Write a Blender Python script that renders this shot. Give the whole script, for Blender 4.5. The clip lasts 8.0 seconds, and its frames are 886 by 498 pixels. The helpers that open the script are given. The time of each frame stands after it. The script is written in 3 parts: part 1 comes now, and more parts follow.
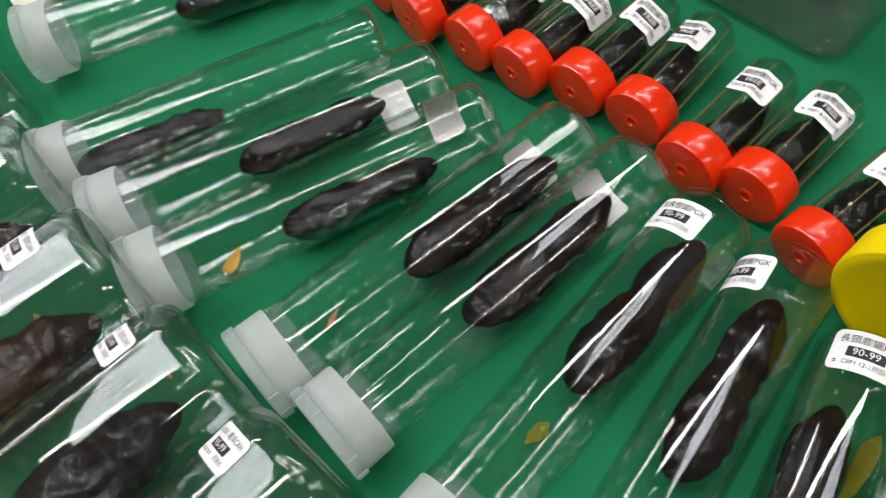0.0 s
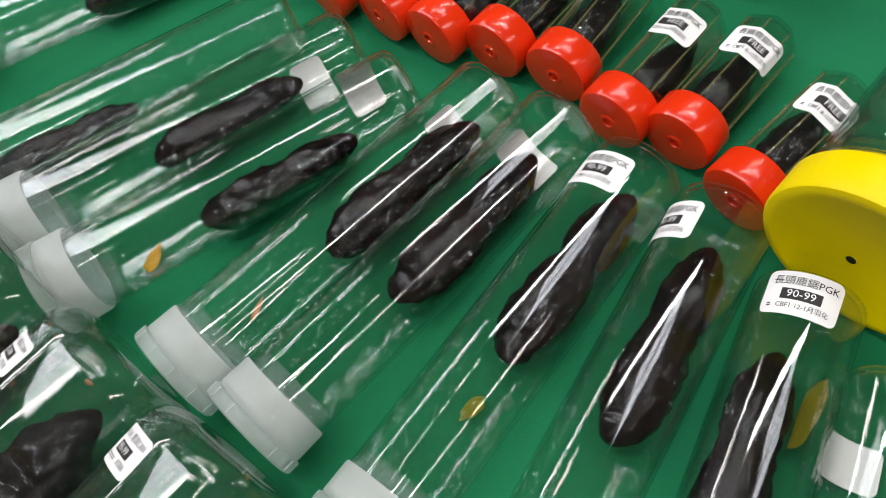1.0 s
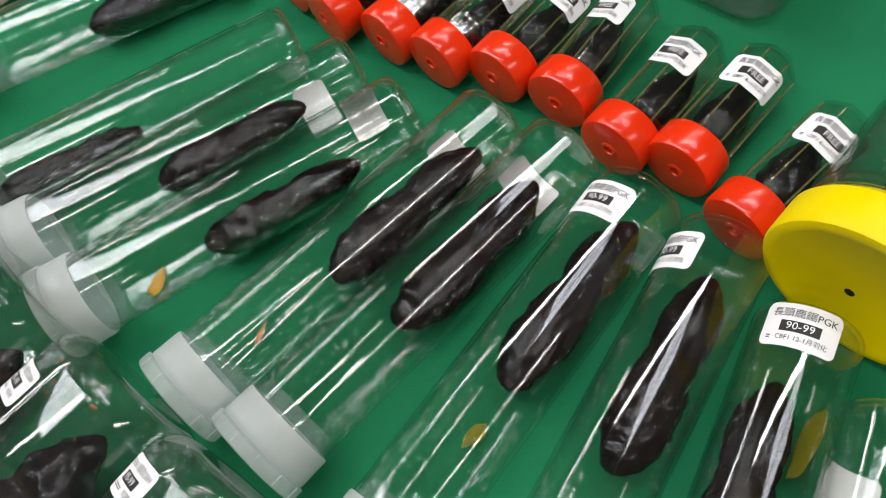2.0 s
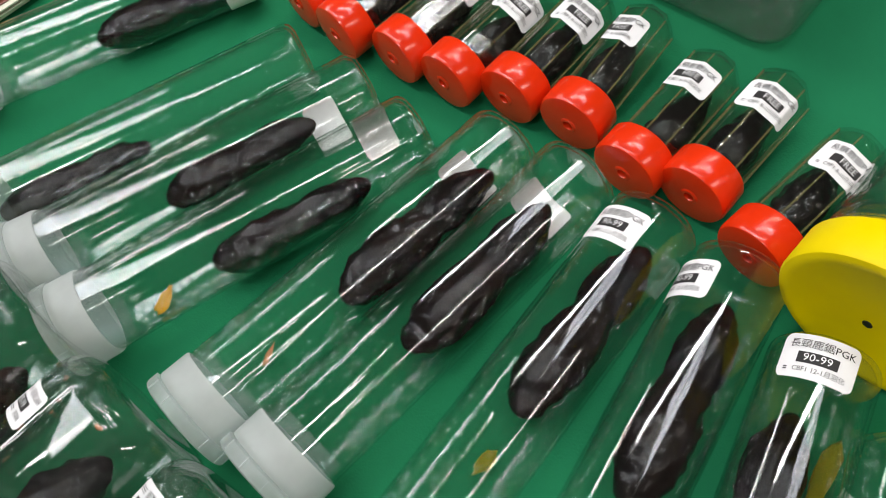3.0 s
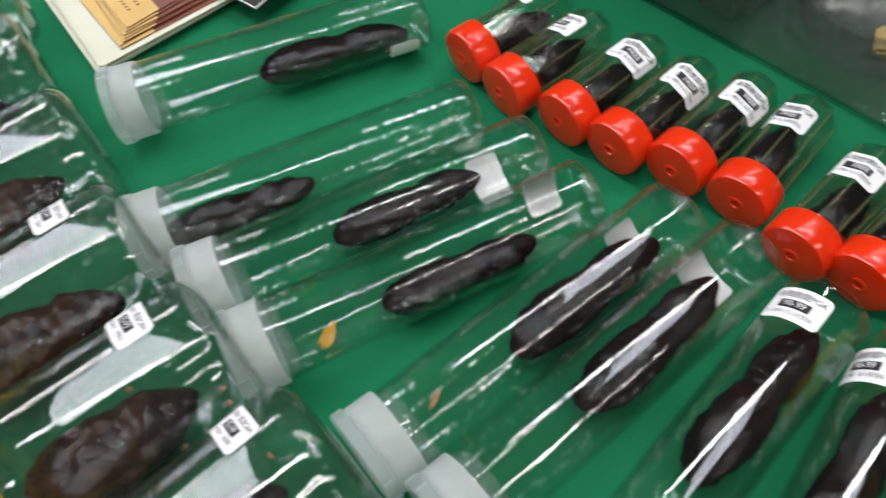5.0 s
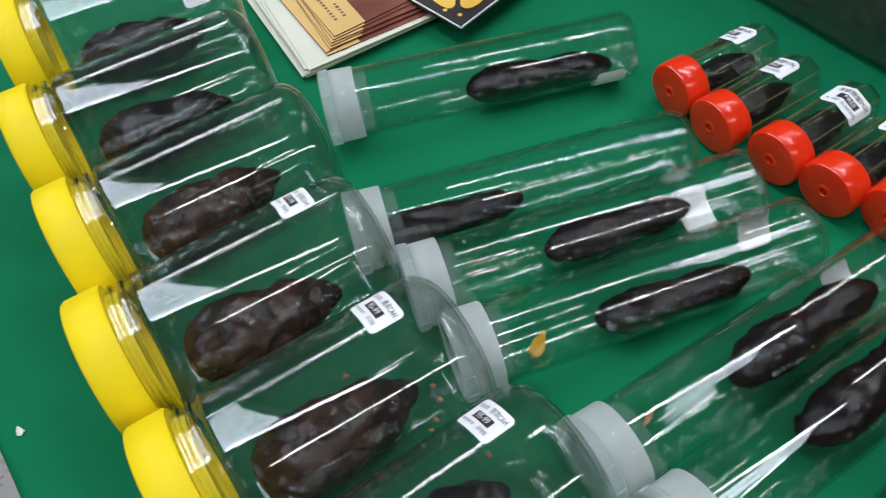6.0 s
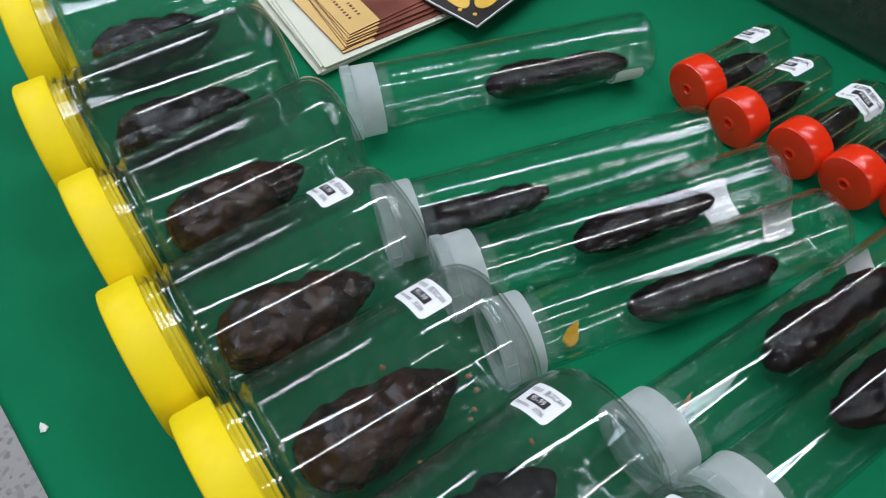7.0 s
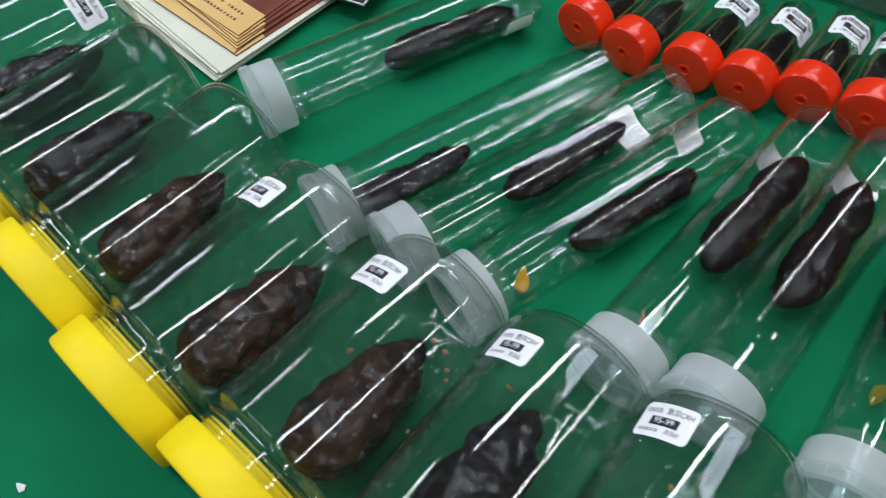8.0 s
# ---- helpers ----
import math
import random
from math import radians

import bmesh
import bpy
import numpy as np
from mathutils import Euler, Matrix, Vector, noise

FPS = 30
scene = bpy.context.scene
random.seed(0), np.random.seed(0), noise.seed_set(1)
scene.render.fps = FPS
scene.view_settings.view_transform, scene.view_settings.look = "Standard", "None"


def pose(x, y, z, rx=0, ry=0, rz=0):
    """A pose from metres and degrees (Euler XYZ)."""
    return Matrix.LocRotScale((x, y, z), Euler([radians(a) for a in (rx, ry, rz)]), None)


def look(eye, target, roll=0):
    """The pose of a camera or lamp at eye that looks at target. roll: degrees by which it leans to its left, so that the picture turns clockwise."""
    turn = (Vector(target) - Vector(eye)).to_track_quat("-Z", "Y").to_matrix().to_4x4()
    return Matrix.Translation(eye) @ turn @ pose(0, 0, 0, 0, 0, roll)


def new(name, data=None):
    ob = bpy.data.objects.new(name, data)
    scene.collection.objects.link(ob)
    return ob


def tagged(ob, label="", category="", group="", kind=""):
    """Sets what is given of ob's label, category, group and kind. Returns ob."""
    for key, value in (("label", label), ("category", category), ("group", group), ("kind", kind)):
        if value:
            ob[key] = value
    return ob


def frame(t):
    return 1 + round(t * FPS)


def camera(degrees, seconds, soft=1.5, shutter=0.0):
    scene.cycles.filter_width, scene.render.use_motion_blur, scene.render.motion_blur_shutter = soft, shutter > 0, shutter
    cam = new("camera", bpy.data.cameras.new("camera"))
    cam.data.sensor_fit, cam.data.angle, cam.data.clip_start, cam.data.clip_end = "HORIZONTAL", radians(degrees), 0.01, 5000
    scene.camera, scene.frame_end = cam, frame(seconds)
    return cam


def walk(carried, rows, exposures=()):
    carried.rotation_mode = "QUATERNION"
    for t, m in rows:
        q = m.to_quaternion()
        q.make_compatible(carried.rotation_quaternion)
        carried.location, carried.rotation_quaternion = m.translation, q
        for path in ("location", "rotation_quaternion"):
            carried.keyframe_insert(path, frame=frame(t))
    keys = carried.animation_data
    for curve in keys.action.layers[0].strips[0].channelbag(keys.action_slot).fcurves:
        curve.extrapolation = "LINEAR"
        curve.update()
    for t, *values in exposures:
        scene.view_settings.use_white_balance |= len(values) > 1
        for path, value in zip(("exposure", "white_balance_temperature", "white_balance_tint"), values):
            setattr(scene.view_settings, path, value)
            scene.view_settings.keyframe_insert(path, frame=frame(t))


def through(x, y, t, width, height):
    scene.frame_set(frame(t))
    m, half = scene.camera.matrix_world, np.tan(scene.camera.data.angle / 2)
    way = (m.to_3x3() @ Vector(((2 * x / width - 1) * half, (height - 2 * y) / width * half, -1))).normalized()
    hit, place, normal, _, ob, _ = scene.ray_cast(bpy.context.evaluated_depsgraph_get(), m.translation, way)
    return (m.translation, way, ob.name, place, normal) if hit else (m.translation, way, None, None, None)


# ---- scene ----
cam = camera(54.28, 8.0, soft=0.9, shutter=0.35)
PATH = [
    (0, (0.0022, -0.3412, 1.1021), (0.0064, -0.0841, 0.6733), -17.08),
    (0.5, (0.0223, -0.3461, 1.0835), (0.0239, -0.0886, 0.6549), -20.58),
    (1, (0.0320, -0.3489, 1.0771), (0.0329, -0.0950, 0.6464), -22.64),
    (1.5, (0.0348, -0.3472, 1.0820), (0.0361, -0.0927, 0.6516), -22.61),
    (3, (0.0312, -0.3319, 1.0871), (0.0367, -0.0758, 0.6577), -20.94),
    (3.5, (0.0279, -0.3315, 1.0903), (0.0348, -0.0733, 0.6622), -20.47),
    (4, (0.0243, -0.3294, 1.0919), (0.0320, -0.0692, 0.6650), -19.97),
    (4.5, (0.0115, -0.3229, 1.0977), (0.0244, -0.0592, 0.6731), -17.91),
    (5, (-0.0428, -0.3084, 1.1163), (-0.0261, -0.0371, 0.6967), -13.68),
    (5.2, (-0.0642, -0.3054, 1.1262), (-0.0557, -0.0317, 0.7079), -13.87),
    (6.3, (-0.1400, -0.3134, 1.1277), (-0.1434, -0.0114, 0.7291), -10.40),
    (6.5, (-0.1427, -0.3170, 1.1243), (-0.1476, -0.0139, 0.7267), -10.25),
    (7, (-0.1692, -0.3137, 1.1238), (-0.1436, -0.0135, 0.7248), -7.17),
    (7.5, (-0.2000, -0.3002, 1.1275), (-0.1323, -0.0155, 0.7222), -8.80),
    (8, (-0.1869, -0.3180, 1.1295), (-0.1153, -0.0420, 0.7188), -11.28),
]
# the clip's own exposure and white balance drift a little: seconds, stops, kelvin, tint
EXPOSURES = [(0.0, 0.04, 7120, 17), (4.4, 0.06, 7120, 17), (5.2, 0.02, 6700, 16), (6.3, -0.17, 6230, 15), (8.0, -0.19, 6200, 15)]
walk(cam, [(t, look(eye, target, roll)) for t, eye, target, roll in PATH], EXPOSURES)

# ---- light: rows of ceiling strip lamps in a closed hall ----
U = 0.042          # one plan unit in metres
TOP = 0.75         # height of the table top
world = bpy.data.worlds.new("hall_air")
world.use_nodes = True
world.node_tree.nodes["Background"].inputs[0].default_value = (0.8, 0.9, 1.0, 1)
world.node_tree.nodes["Background"].inputs[1].default_value = 0.01
scene.world = world
# many clear walls lie behind one another
scene.cycles.transparent_max_bounces = 48


def strip_lamp(x, y, power, length, width, colour, turn=0.0):
    data = bpy.data.lights.new("strip_lamp", "AREA")
    data.shape, data.size, data.size_y = "RECTANGLE", length, width
    data.energy, data.color = power, colour
    ob = new("strip_lamp_light", data)
    ob.matrix_world = pose(x, y, 3.28, 0, 0, turn)
    return ob


# x, y, length, width, watts, cool or warm white, turn in plan
COOL, WARM, DAY = (0.90, 0.96, 1.0), (1.0, 0.97, 0.92), (0.78, 0.88, 1.0)
LAMPS = [(-0.25, -0.25, 1.7, 0.07, 14, COOL, -33), (0.75, 0.62, 1.7, 0.10, 24, COOL, -33), (-2.2, 3.15, 2.8, 0.32, 74, COOL, 0), (-1.2, -1.3, 1.5, 0.08, 20, COOL, 0)]
LAMPS += [(2.3, 1.4, 2.4, 0.12, 38, WARM, 0), (1.8, -2.4, 2.4, 0.12, 36, WARM, 0), (-3.8, -2.2, 2.4, 0.12, 38, WARM, 0)]
for lx, ly, long, wide, watts, hue, turn in LAMPS:
    strip_lamp(lx, ly, watts, long, wide, hue, turn)
# two louvred panels of bluish-white fields, side by side along the turn: x, y, turn, fields, watts a field
PANELS = [(-1.05, 1.1, 116.0, 6, 5.6), (1.2, -0.1, 114.0, 2, 4.2)]
FIELD = 0.42
for px, py, turn, count, watts in PANELS:
    way = Vector((math.cos(radians(turn)), math.sin(radians(turn)), 0))
    for k in range(count):
        at = Vector((px, py, 0)) + way * (k - (count - 1) / 2) * (FIELD + 0.07)
        strip_lamp(at.x, at.y, watts, FIELD, FIELD, DAY, turn)


# ---- materials ----
def shader(name):
    m = bpy.data.materials.new(name)
    m.use_nodes = True
    return m, m.node_tree.nodes, m.node_tree.links, m.node_tree.nodes["Principled BSDF"]


def noise_mix(m, scale, a, b, detail=4.0, lo=0.35, hi=0.65):
    """A colour that wanders between a and b in object space."""
    n, l = m.node_tree.nodes, m.node_tree.links
    co = n.new("ShaderNodeTexCoord")
    tex = n.new("ShaderNodeTexNoise")
    tex.inputs["Scale"].default_value, tex.inputs["Detail"].default_value = scale, detail
    l.new(co.outputs["Object"], tex.inputs["Vector"])
    ramp = n.new("ShaderNodeMapRange")
    ramp.inputs[1].default_value, ramp.inputs[2].default_value = lo, hi
    l.new(tex.outputs[0], ramp.inputs[0])
    mix = n.new("ShaderNodeMix")
    mix.data_type = "RGBA"
    l.new(ramp.outputs[0], mix.inputs[0])
    mix.inputs[6].default_value, mix.inputs[7].default_value = (*a, 1), (*b, 1)
    return mix.outputs[2], ramp.outputs[0]


def bumped(m, scale, strength, distance, target=None, detail=3.0):
    n, l = m.node_tree.nodes, m.node_tree.links
    co = n.new("ShaderNodeTexCoord")
    tex = n.new("ShaderNodeTexNoise")
    tex.inputs["Scale"].default_value, tex.inputs["Detail"].default_value = scale, detail
    l.new(co.outputs["Object"], tex.inputs["Vector"])
    bump = n.new("ShaderNodeBump")
    bump.inputs["Strength"].default_value, bump.inputs["Distance"].default_value = strength, distance
    l.new(tex.outputs[0], bump.inputs["Height"])
    if target is not None:
        l.new(bump.outputs[0], target)
    return bump


def plain(name, a, b, rough, scale=60.0, bump=0.15, bump_scale=300.0, distance=0.0005, metal=0.0, coat=0.0, rough_hi=None, shine=0.5):
    m, n, l, p = shader(name)
    col, fac = noise_mix(m, scale, a, b)
    l.new(col, p.inputs["Base Color"])
    rr = n.new("ShaderNodeMapRange")
    rr.inputs[3].default_value, rr.inputs[4].default_value = rough, rough_hi or min(1.0, rough * 1.35)
    l.new(fac, rr.inputs[0])
    l.new(rr.outputs[0], p.inputs["Roughness"])
    p.inputs["Metallic"].default_value, p.inputs["Coat Weight"].default_value, p.inputs["Specular IOR Level"].default_value = metal, coat, shine
    if bump:
        bumped(m, bump_scale, bump, distance, p.inputs["Normal"])
    return m


def clear_plastic(name, tint, haze, rough=0.02, wobble=0.25, base=0.045, striae=0.25):
    """Thin clear plastic: lets light straight through, with a gloss that grows towards grazing view, and a faint haze of scuffs."""
    m, n, l, p = shader(name)
    out = n["Material Output"]
    n.remove(p)
    clear = n.new("ShaderNodeBsdfTransparent")
    clear.inputs[0].default_value = (*tint, 1)
    gloss = n.new("ShaderNodeBsdfGlossy")
    gloss.inputs["Roughness"].default_value = rough
    bump = bumped(m, 55.0, wobble, 0.0012, None, detail=2.0)
    co = n.new("ShaderNodeTexCoord")
    draw = n.new("ShaderNodeMapping")
    draw.inputs["Scale"].default_value = (4.0, 330.0, 330.0)
    l.new(co.outputs["Object"], draw.inputs["Vector"])
    lines = n.new("ShaderNodeTexNoise")
    lines.inputs["Scale"].default_value, lines.inputs["Detail"].default_value = 1.0, 3.0
    l.new(draw.outputs[0], lines.inputs["Vector"])
    drawn = n.new("ShaderNodeBump")
    drawn.inputs["Strength"].default_value, drawn.inputs["Distance"].default_value = striae, 0.0006
    l.new(lines.outputs[0], drawn.inputs["Height"])
    l.new(bump.outputs[0], drawn.inputs["Normal"])
    l.new(drawn.outputs[0], gloss.inputs["Normal"])
    face = n.new("ShaderNodeLayerWeight")
    face.inputs[0].default_value = 0.5
    power = n.new("ShaderNodeMath")
    power.operation = "POWER"
    l.new(face.outputs["Facing"], power.inputs[0])
    power.inputs[1].default_value = 3.5
    fres = n.new("ShaderNodeMath")
    fres.operation = "MULTIPLY_ADD"
    l.new(power.outputs[0], fres.inputs[0])
    fres.inputs[1].default_value, fres.inputs[2].default_value = 0.9, base
    dull = n.new("ShaderNodeBsdfDiffuse")
    dull.inputs[0].default_value = (0.75, 0.78, 0.76, 1)
    scuff, amount = noise_mix(m, 240.0, (0, 0, 0), (1, 1, 1), 5.0, 0.5, 0.8)
    amt = n.new("ShaderNodeMath")
    amt.operation = "MULTIPLY_ADD"
    l.new(amount, amt.inputs[0])
    amt.inputs[1].default_value, amt.inputs[2].default_value = haze, haze * 0.35
    body = n.new("ShaderNodeMixShader")
    l.new(amt.outputs[0], body.inputs[0])
    l.new(clear.outputs[0], body.inputs[1])
    l.new(dull.outputs[0], body.inputs[2])
    mix = n.new("ShaderNodeMixShader")
    l.new(fres.outputs[0], mix.inputs[0])
    l.new(body.outputs[0], mix.inputs[1])
    l.new(gloss.outputs[0], mix.inputs[2])
    l.new(mix.outputs[0], out.inputs[0])
    return m


def frosted(name, colour, see, rough=0.4, through=0.35):
    """Milky plastic: part of the light scatters back, part comes through from behind, and part of what lies behind shows."""
    m, n, l, p = shader(name)
    col, fac = noise_mix(m, 90.0, tuple(c * 0.93 for c in colour), colour)
    l.new(col, p.inputs["Base Color"])
    p.inputs["Roughness"].default_value = rough
    bumped(m, 500.0, 0.1, 0.0003, p.inputs["Normal"])
    milk = n.new("ShaderNodeBsdfTranslucent")
    l.new(col, milk.inputs[0])
    body = n.new("ShaderNodeMixShader")
    body.inputs[0].default_value = through
    l.new(p.outputs[0], body.inputs[1])
    l.new(milk.outputs[0], body.inputs[2])
    clear = n.new("ShaderNodeBsdfTransparent")
    clear.inputs[0].default_value = (0.94, 0.97, 0.97, 1)
    mix = n.new("ShaderNodeMixShader")
    mix.inputs[0].default_value = see
    l.new(body.outputs[0], mix.inputs[1])
    l.new(clear.outputs[0], mix.inputs[2])
    l.new(mix.outputs[0], n["Material Output"].inputs[0])
    return m


def cloth_material():
    m, n, l, p = shader("green_cloth")
    col, fac = noise_mix(m, 7.0, (0.0008, 0.136, 0.054), (0.0020, 0.174, 0.071), 6.0, 0.3, 0.7)
    l.new(col, p.inputs["Base Color"])
    p.inputs["Roughness"].default_value = 0.78
    p.inputs["Sheen Weight"].default_value = 0.0
    p.inputs["Specular IOR Level"].default_value = 0.12
    co = n.new("ShaderNodeTexCoord")
    soft = n.new("ShaderNodeTexNoise")
    soft.inputs["Scale"].default_value, soft.inputs["Detail"].default_value = 11.0, 3.0
    fine = n.new("ShaderNodeTexNoise")
    fine.inputs["Scale"].default_value, fine.inputs["Detail"].default_value = 900.0, 2.0
    l.new(co.outputs["Object"], soft.inputs["Vector"])
    l.new(co.outputs["Object"], fine.inputs["Vector"])
    b1 = n.new("ShaderNodeBump")
    b1.inputs["Strength"].default_value, b1.inputs["Distance"].default_value = 0.5, 0.006
    b2 = n.new("ShaderNodeBump")
    b2.inputs["Strength"].default_value, b2.inputs["Distance"].default_value = 0.3, 0.0004
    l.new(soft.outputs[0], b1.inputs["Height"])
    l.new(fine.outputs[0], b2.inputs["Height"])
    l.new(b1.outputs[0], b2.inputs["Normal"])
    l.new(b2.outputs[0], p.inputs["Normal"])
    return m


def terrazzo_material():
    m, n, l, p = shader("terrazzo_floor")
    co = n.new("ShaderNodeTexCoord")
    cell = n.new("ShaderNodeTexVoronoi")
    cell.inputs["Scale"].default_value = 130.0
    l.new(co.outputs["Object"], cell.inputs["Vector"])
    ramp = n.new("ShaderNodeValToRGB")
    ramp.color_ramp.elements[0].color, ramp.color_ramp.elements[0].position = (0.30, 0.26, 0.25, 1), 0.10
    ramp.color_ramp.elements[1].color, ramp.color_ramp.elements[1].position = (0.46, 0.43, 0.41, 1), 0.35
    sep = n.new("ShaderNodeSeparateColor")
    l.new(cell.outputs["Color"], sep.inputs[0])
    l.new(sep.outputs[0], ramp.inputs[0])
    l.new(ramp.outputs[0], p.inputs["Base Color"])
    p.inputs["Roughness"].default_value = 0.35
    return m


CLOTH = cloth_material()
TERRAZZO = terrazzo_material()
CLEAR = clear_plastic("clear_tube_plastic", (0.975, 0.985, 0.98), 0.002, 0.008, 0.008, 0.055, 0.05)
CLEAR_JAR = clear_plastic("clear_jar_plastic", (0.945, 0.955, 0.95), 0.020, 0.012, 0.04, 0.055, 0.03)
CLEAR_VIAL = clear_plastic("clear_vial_plastic", (0.95, 0.965, 0.945), 0.006, 0.02, 0.05, 0.055, 0.6)
CLEAR_IN = clear_plastic("clear_tube_lining", (0.985, 0.99, 0.985), 0.002, 0.012, 0.02, 0.028, 0.10)
CLEAR_JAR_IN = clear_plastic("clear_jar_lining", (0.955, 0.965, 0.96), 0.008, 0.02, 0.06, 0.022, 0.05)
CLEAR_VIAL_IN = clear_plastic("clear_vial_lining", (0.95, 0.965, 0.945), 0.003, 0.02, 0.03, 0.025, 0.08)
BOX_PLASTIC = clear_plastic("grey_box_plastic", (0.80, 0.82, 0.81), 0.10, 0.08, 0.1)
VIAL_EDGE = frosted("vial_corner_plastic", (0.36, 0.33, 0.14), 0.62, 0.08)
FROST = frosted("frosted_cap_plastic", (0.95, 0.96, 0.95), 0.48, 0.3, 0.6)
FROST_RIM = frosted("frosted_rim_plastic", (0.92, 0.96, 0.95), 0.60, 0.22, 0.6)
FROST_PLUG = frosted("frosted_plug_plastic", (0.84, 0.88, 0.87), 0.93, 0.12)
RED = plain("red_cap_plastic", (0.70, 0.027, 0.004), (0.78, 0.037, 0.006), 0.13, 40.0, 0.03, 220.0, 0.0004, rough_hi=0.24)
YELLOW = plain("yellow_cap_plastic", (0.84, 0.64, 0.0), (0.90, 0.70, 0.001), 0.45, 40.0, 0.12, 900.0, 0.0003, shine=0.25)
BLACK = plain("glossy_black", (0.003, 0.0028, 0.003), (0.010, 0.006, 0.005), 0.06, 70.0, 0.35, 420.0, 0.0014, rough_hi=0.18, shine=0.36)
BROWN = plain("glossy_dark_brown", (0.006, 0.004, 0.003), (0.040, 0.016, 0.007), 0.07, 60.0, 0.4, 380.0, 0.0016, rough_hi=0.22, shine=0.40)
PAPER = plain("label_paper", (0.80, 0.81, 0.81), (0.84, 0.84, 0.84), 0.5, 90.0, 0.05)
INK = plain("label_ink", (0.012, 0.012, 0.012), (0.02, 0.02, 0.02), 0.55, 90.0, 0.0)
CREAM = plain("cream_paper", (0.62, 0.63, 0.50), (0.70, 0.70, 0.57), 0.7, 25.0, 0.1)
TAN = plain("tan_paper", (0.62, 0.40, 0.13), (0.70, 0.47, 0.17), 0.65, 25.0, 0.1)
MAROON = plain("brown_print", (0.12, 0.030, 0.017), (0.22, 0.068, 0.04), 0.35, 28.0, 0.05)
AMBER = frosted("amber_jelly", (0.72, 0.40, 0.02), 0.30, 0.12)
OLIVE = frosted("olive_jelly", (0.34, 0.29, 0.02), 0.45, 0.12)
CRUMB = plain("dry_brown_crumb", (0.30, 0.13, 0.05), (0.42, 0.22, 0.10), 0.6, 300.0, 0.2)
CHIP = plain("pale_chip", (0.6, 0.62, 0.58), (0.72, 0.73, 0.7), 0.4, 300.0, 0.2)
CARD_YELLOW = plain("card_yellow", (0.66, 0.40, 0.05), (0.74, 0.47, 0.08), 0.4, 30.0, 0.03)
CARD_BLACK = plain("card_black", (0.012, 0.010, 0.009), (0.02, 0.017, 0.015), 0.4, 30.0, 0.03)
DARK_MIX = plain("dark_substrate", (0.012, 0.010, 0.008), (0.05, 0.035, 0.02), 0.9, 120.0, 0.6, 200.0, 0.004)
WALL = plain("grey_wall_paint", (0.20, 0.21, 0.21), (0.24, 0.24, 0.24), 0.8, 3.0, 0.1)
CEILING = plain("ceiling_paint", (0.12, 0.12, 0.12), (0.15, 0.15, 0.15), 0.85, 3.0, 0.1)
WOOD = plain("table_board", (0.35, 0.25, 0.15), (0.42, 0.30, 0.19), 0.5, 12.0, 0.1)
STEEL = plain("lamp_housing", (0.55, 0.55, 0.55), (0.62, 0.62, 0.62), 0.4, 12.0, 0.05)


# ---- mesh helpers ----
def part(name, bm, material, parent=None, label="", sharp=40.0):
    me = bpy.data.meshes.new(name)
    bmesh.ops.recalc_face_normals(bm, faces=bm.faces)
    bm.to_mesh(me)
    bm.free()
    me.materials.append(material)
    for p in me.polygons:
        p.use_smooth = True
    me.set_sharp_from_angle(angle=radians(sharp))
    ob = new(name, me)
    ob.parent = parent
    if label:
        tagged(ob, label)
    return ob


def lathe(profile, segs=40, flat_twist=0.0):
    """Turns (x, r) points, in plan units, round the x axis."""
    bm = bmesh.new()
    rings = []
    for x, r in profile:
        if r < 1e-6:
            rings.append([bm.verts.new((x * U, 0, 0))])
        else:
            rings.append([bm.verts.new((x * U, r * U * math.sin(2 * math.pi * (k + flat_twist) / segs), r * U * math.cos(2 * math.pi * (k + flat_twist) / segs))) for k in range(segs)])
    for a, b in zip(rings, rings[1:]):
        for k in range(segs):
            j = (k + 1) % segs
            if len(a) == 1 and len(b) == 1:
                break
            if len(a) == 1:
                bm.faces.new((a[0], b[k], b[j]))
            elif len(b) == 1:
                bm.faces.new((a[k], b[0], a[j]))
            else:
                bm.faces.new((a[k], b[k], b[j], a[j]))
    return bm


def box(bm, size, m):
    made = bmesh.ops.create_cube(bm, size=1.0)["verts"]
    for v in made:
        v.co = m @ Vector((v.co.x * size[0], v.co.y * size[1], v.co.z * size[2]))
    return made


def slab(size, bevel):
    """A box standing on z = 0 with rounded edges."""
    bm = bmesh.new()
    box(bm, size, pose(0, 0, size[2] / 2))
    if bevel:
        bmesh.ops.bevel(bm, geom=bm.edges[:], offset=bevel, segments=2, affect="EDGES")
    return bm


def empty(name, m):
    ob = new(name)
    ob.empty_display_size = 0.02
    ob.matrix_world = m
    return ob


def axis_pose(x, y, angle, r0, r1, length):
    """Pose of a thing that lies on the table: origin at its cap end, +x along it; radius r0 at the cap, r1 at its other end."""
    dip = math.degrees(math.atan2(r0 - r1, length))
    return pose(x * U, y * U, TOP + r0 * U + 0.0006, 0, dip, angle)


# ---- writing, wrapped round a cylinder ----
def text_mesh(body, size):
    cu = bpy.data.curves.new("writing", "FONT")
    cu.body, cu.size, cu.align_x, cu.align_y, cu.resolution_u = body, size, "CENTER", "CENTER", 2
    ob = new("writing", cu)
    me = bpy.data.meshes.new_from_object(ob.evaluated_get(bpy.context.evaluated_depsgraph_get()))
    bpy.data.objects.remove(ob)
    bpy.data.curves.remove(cu)
    return me


TEXTS = {}


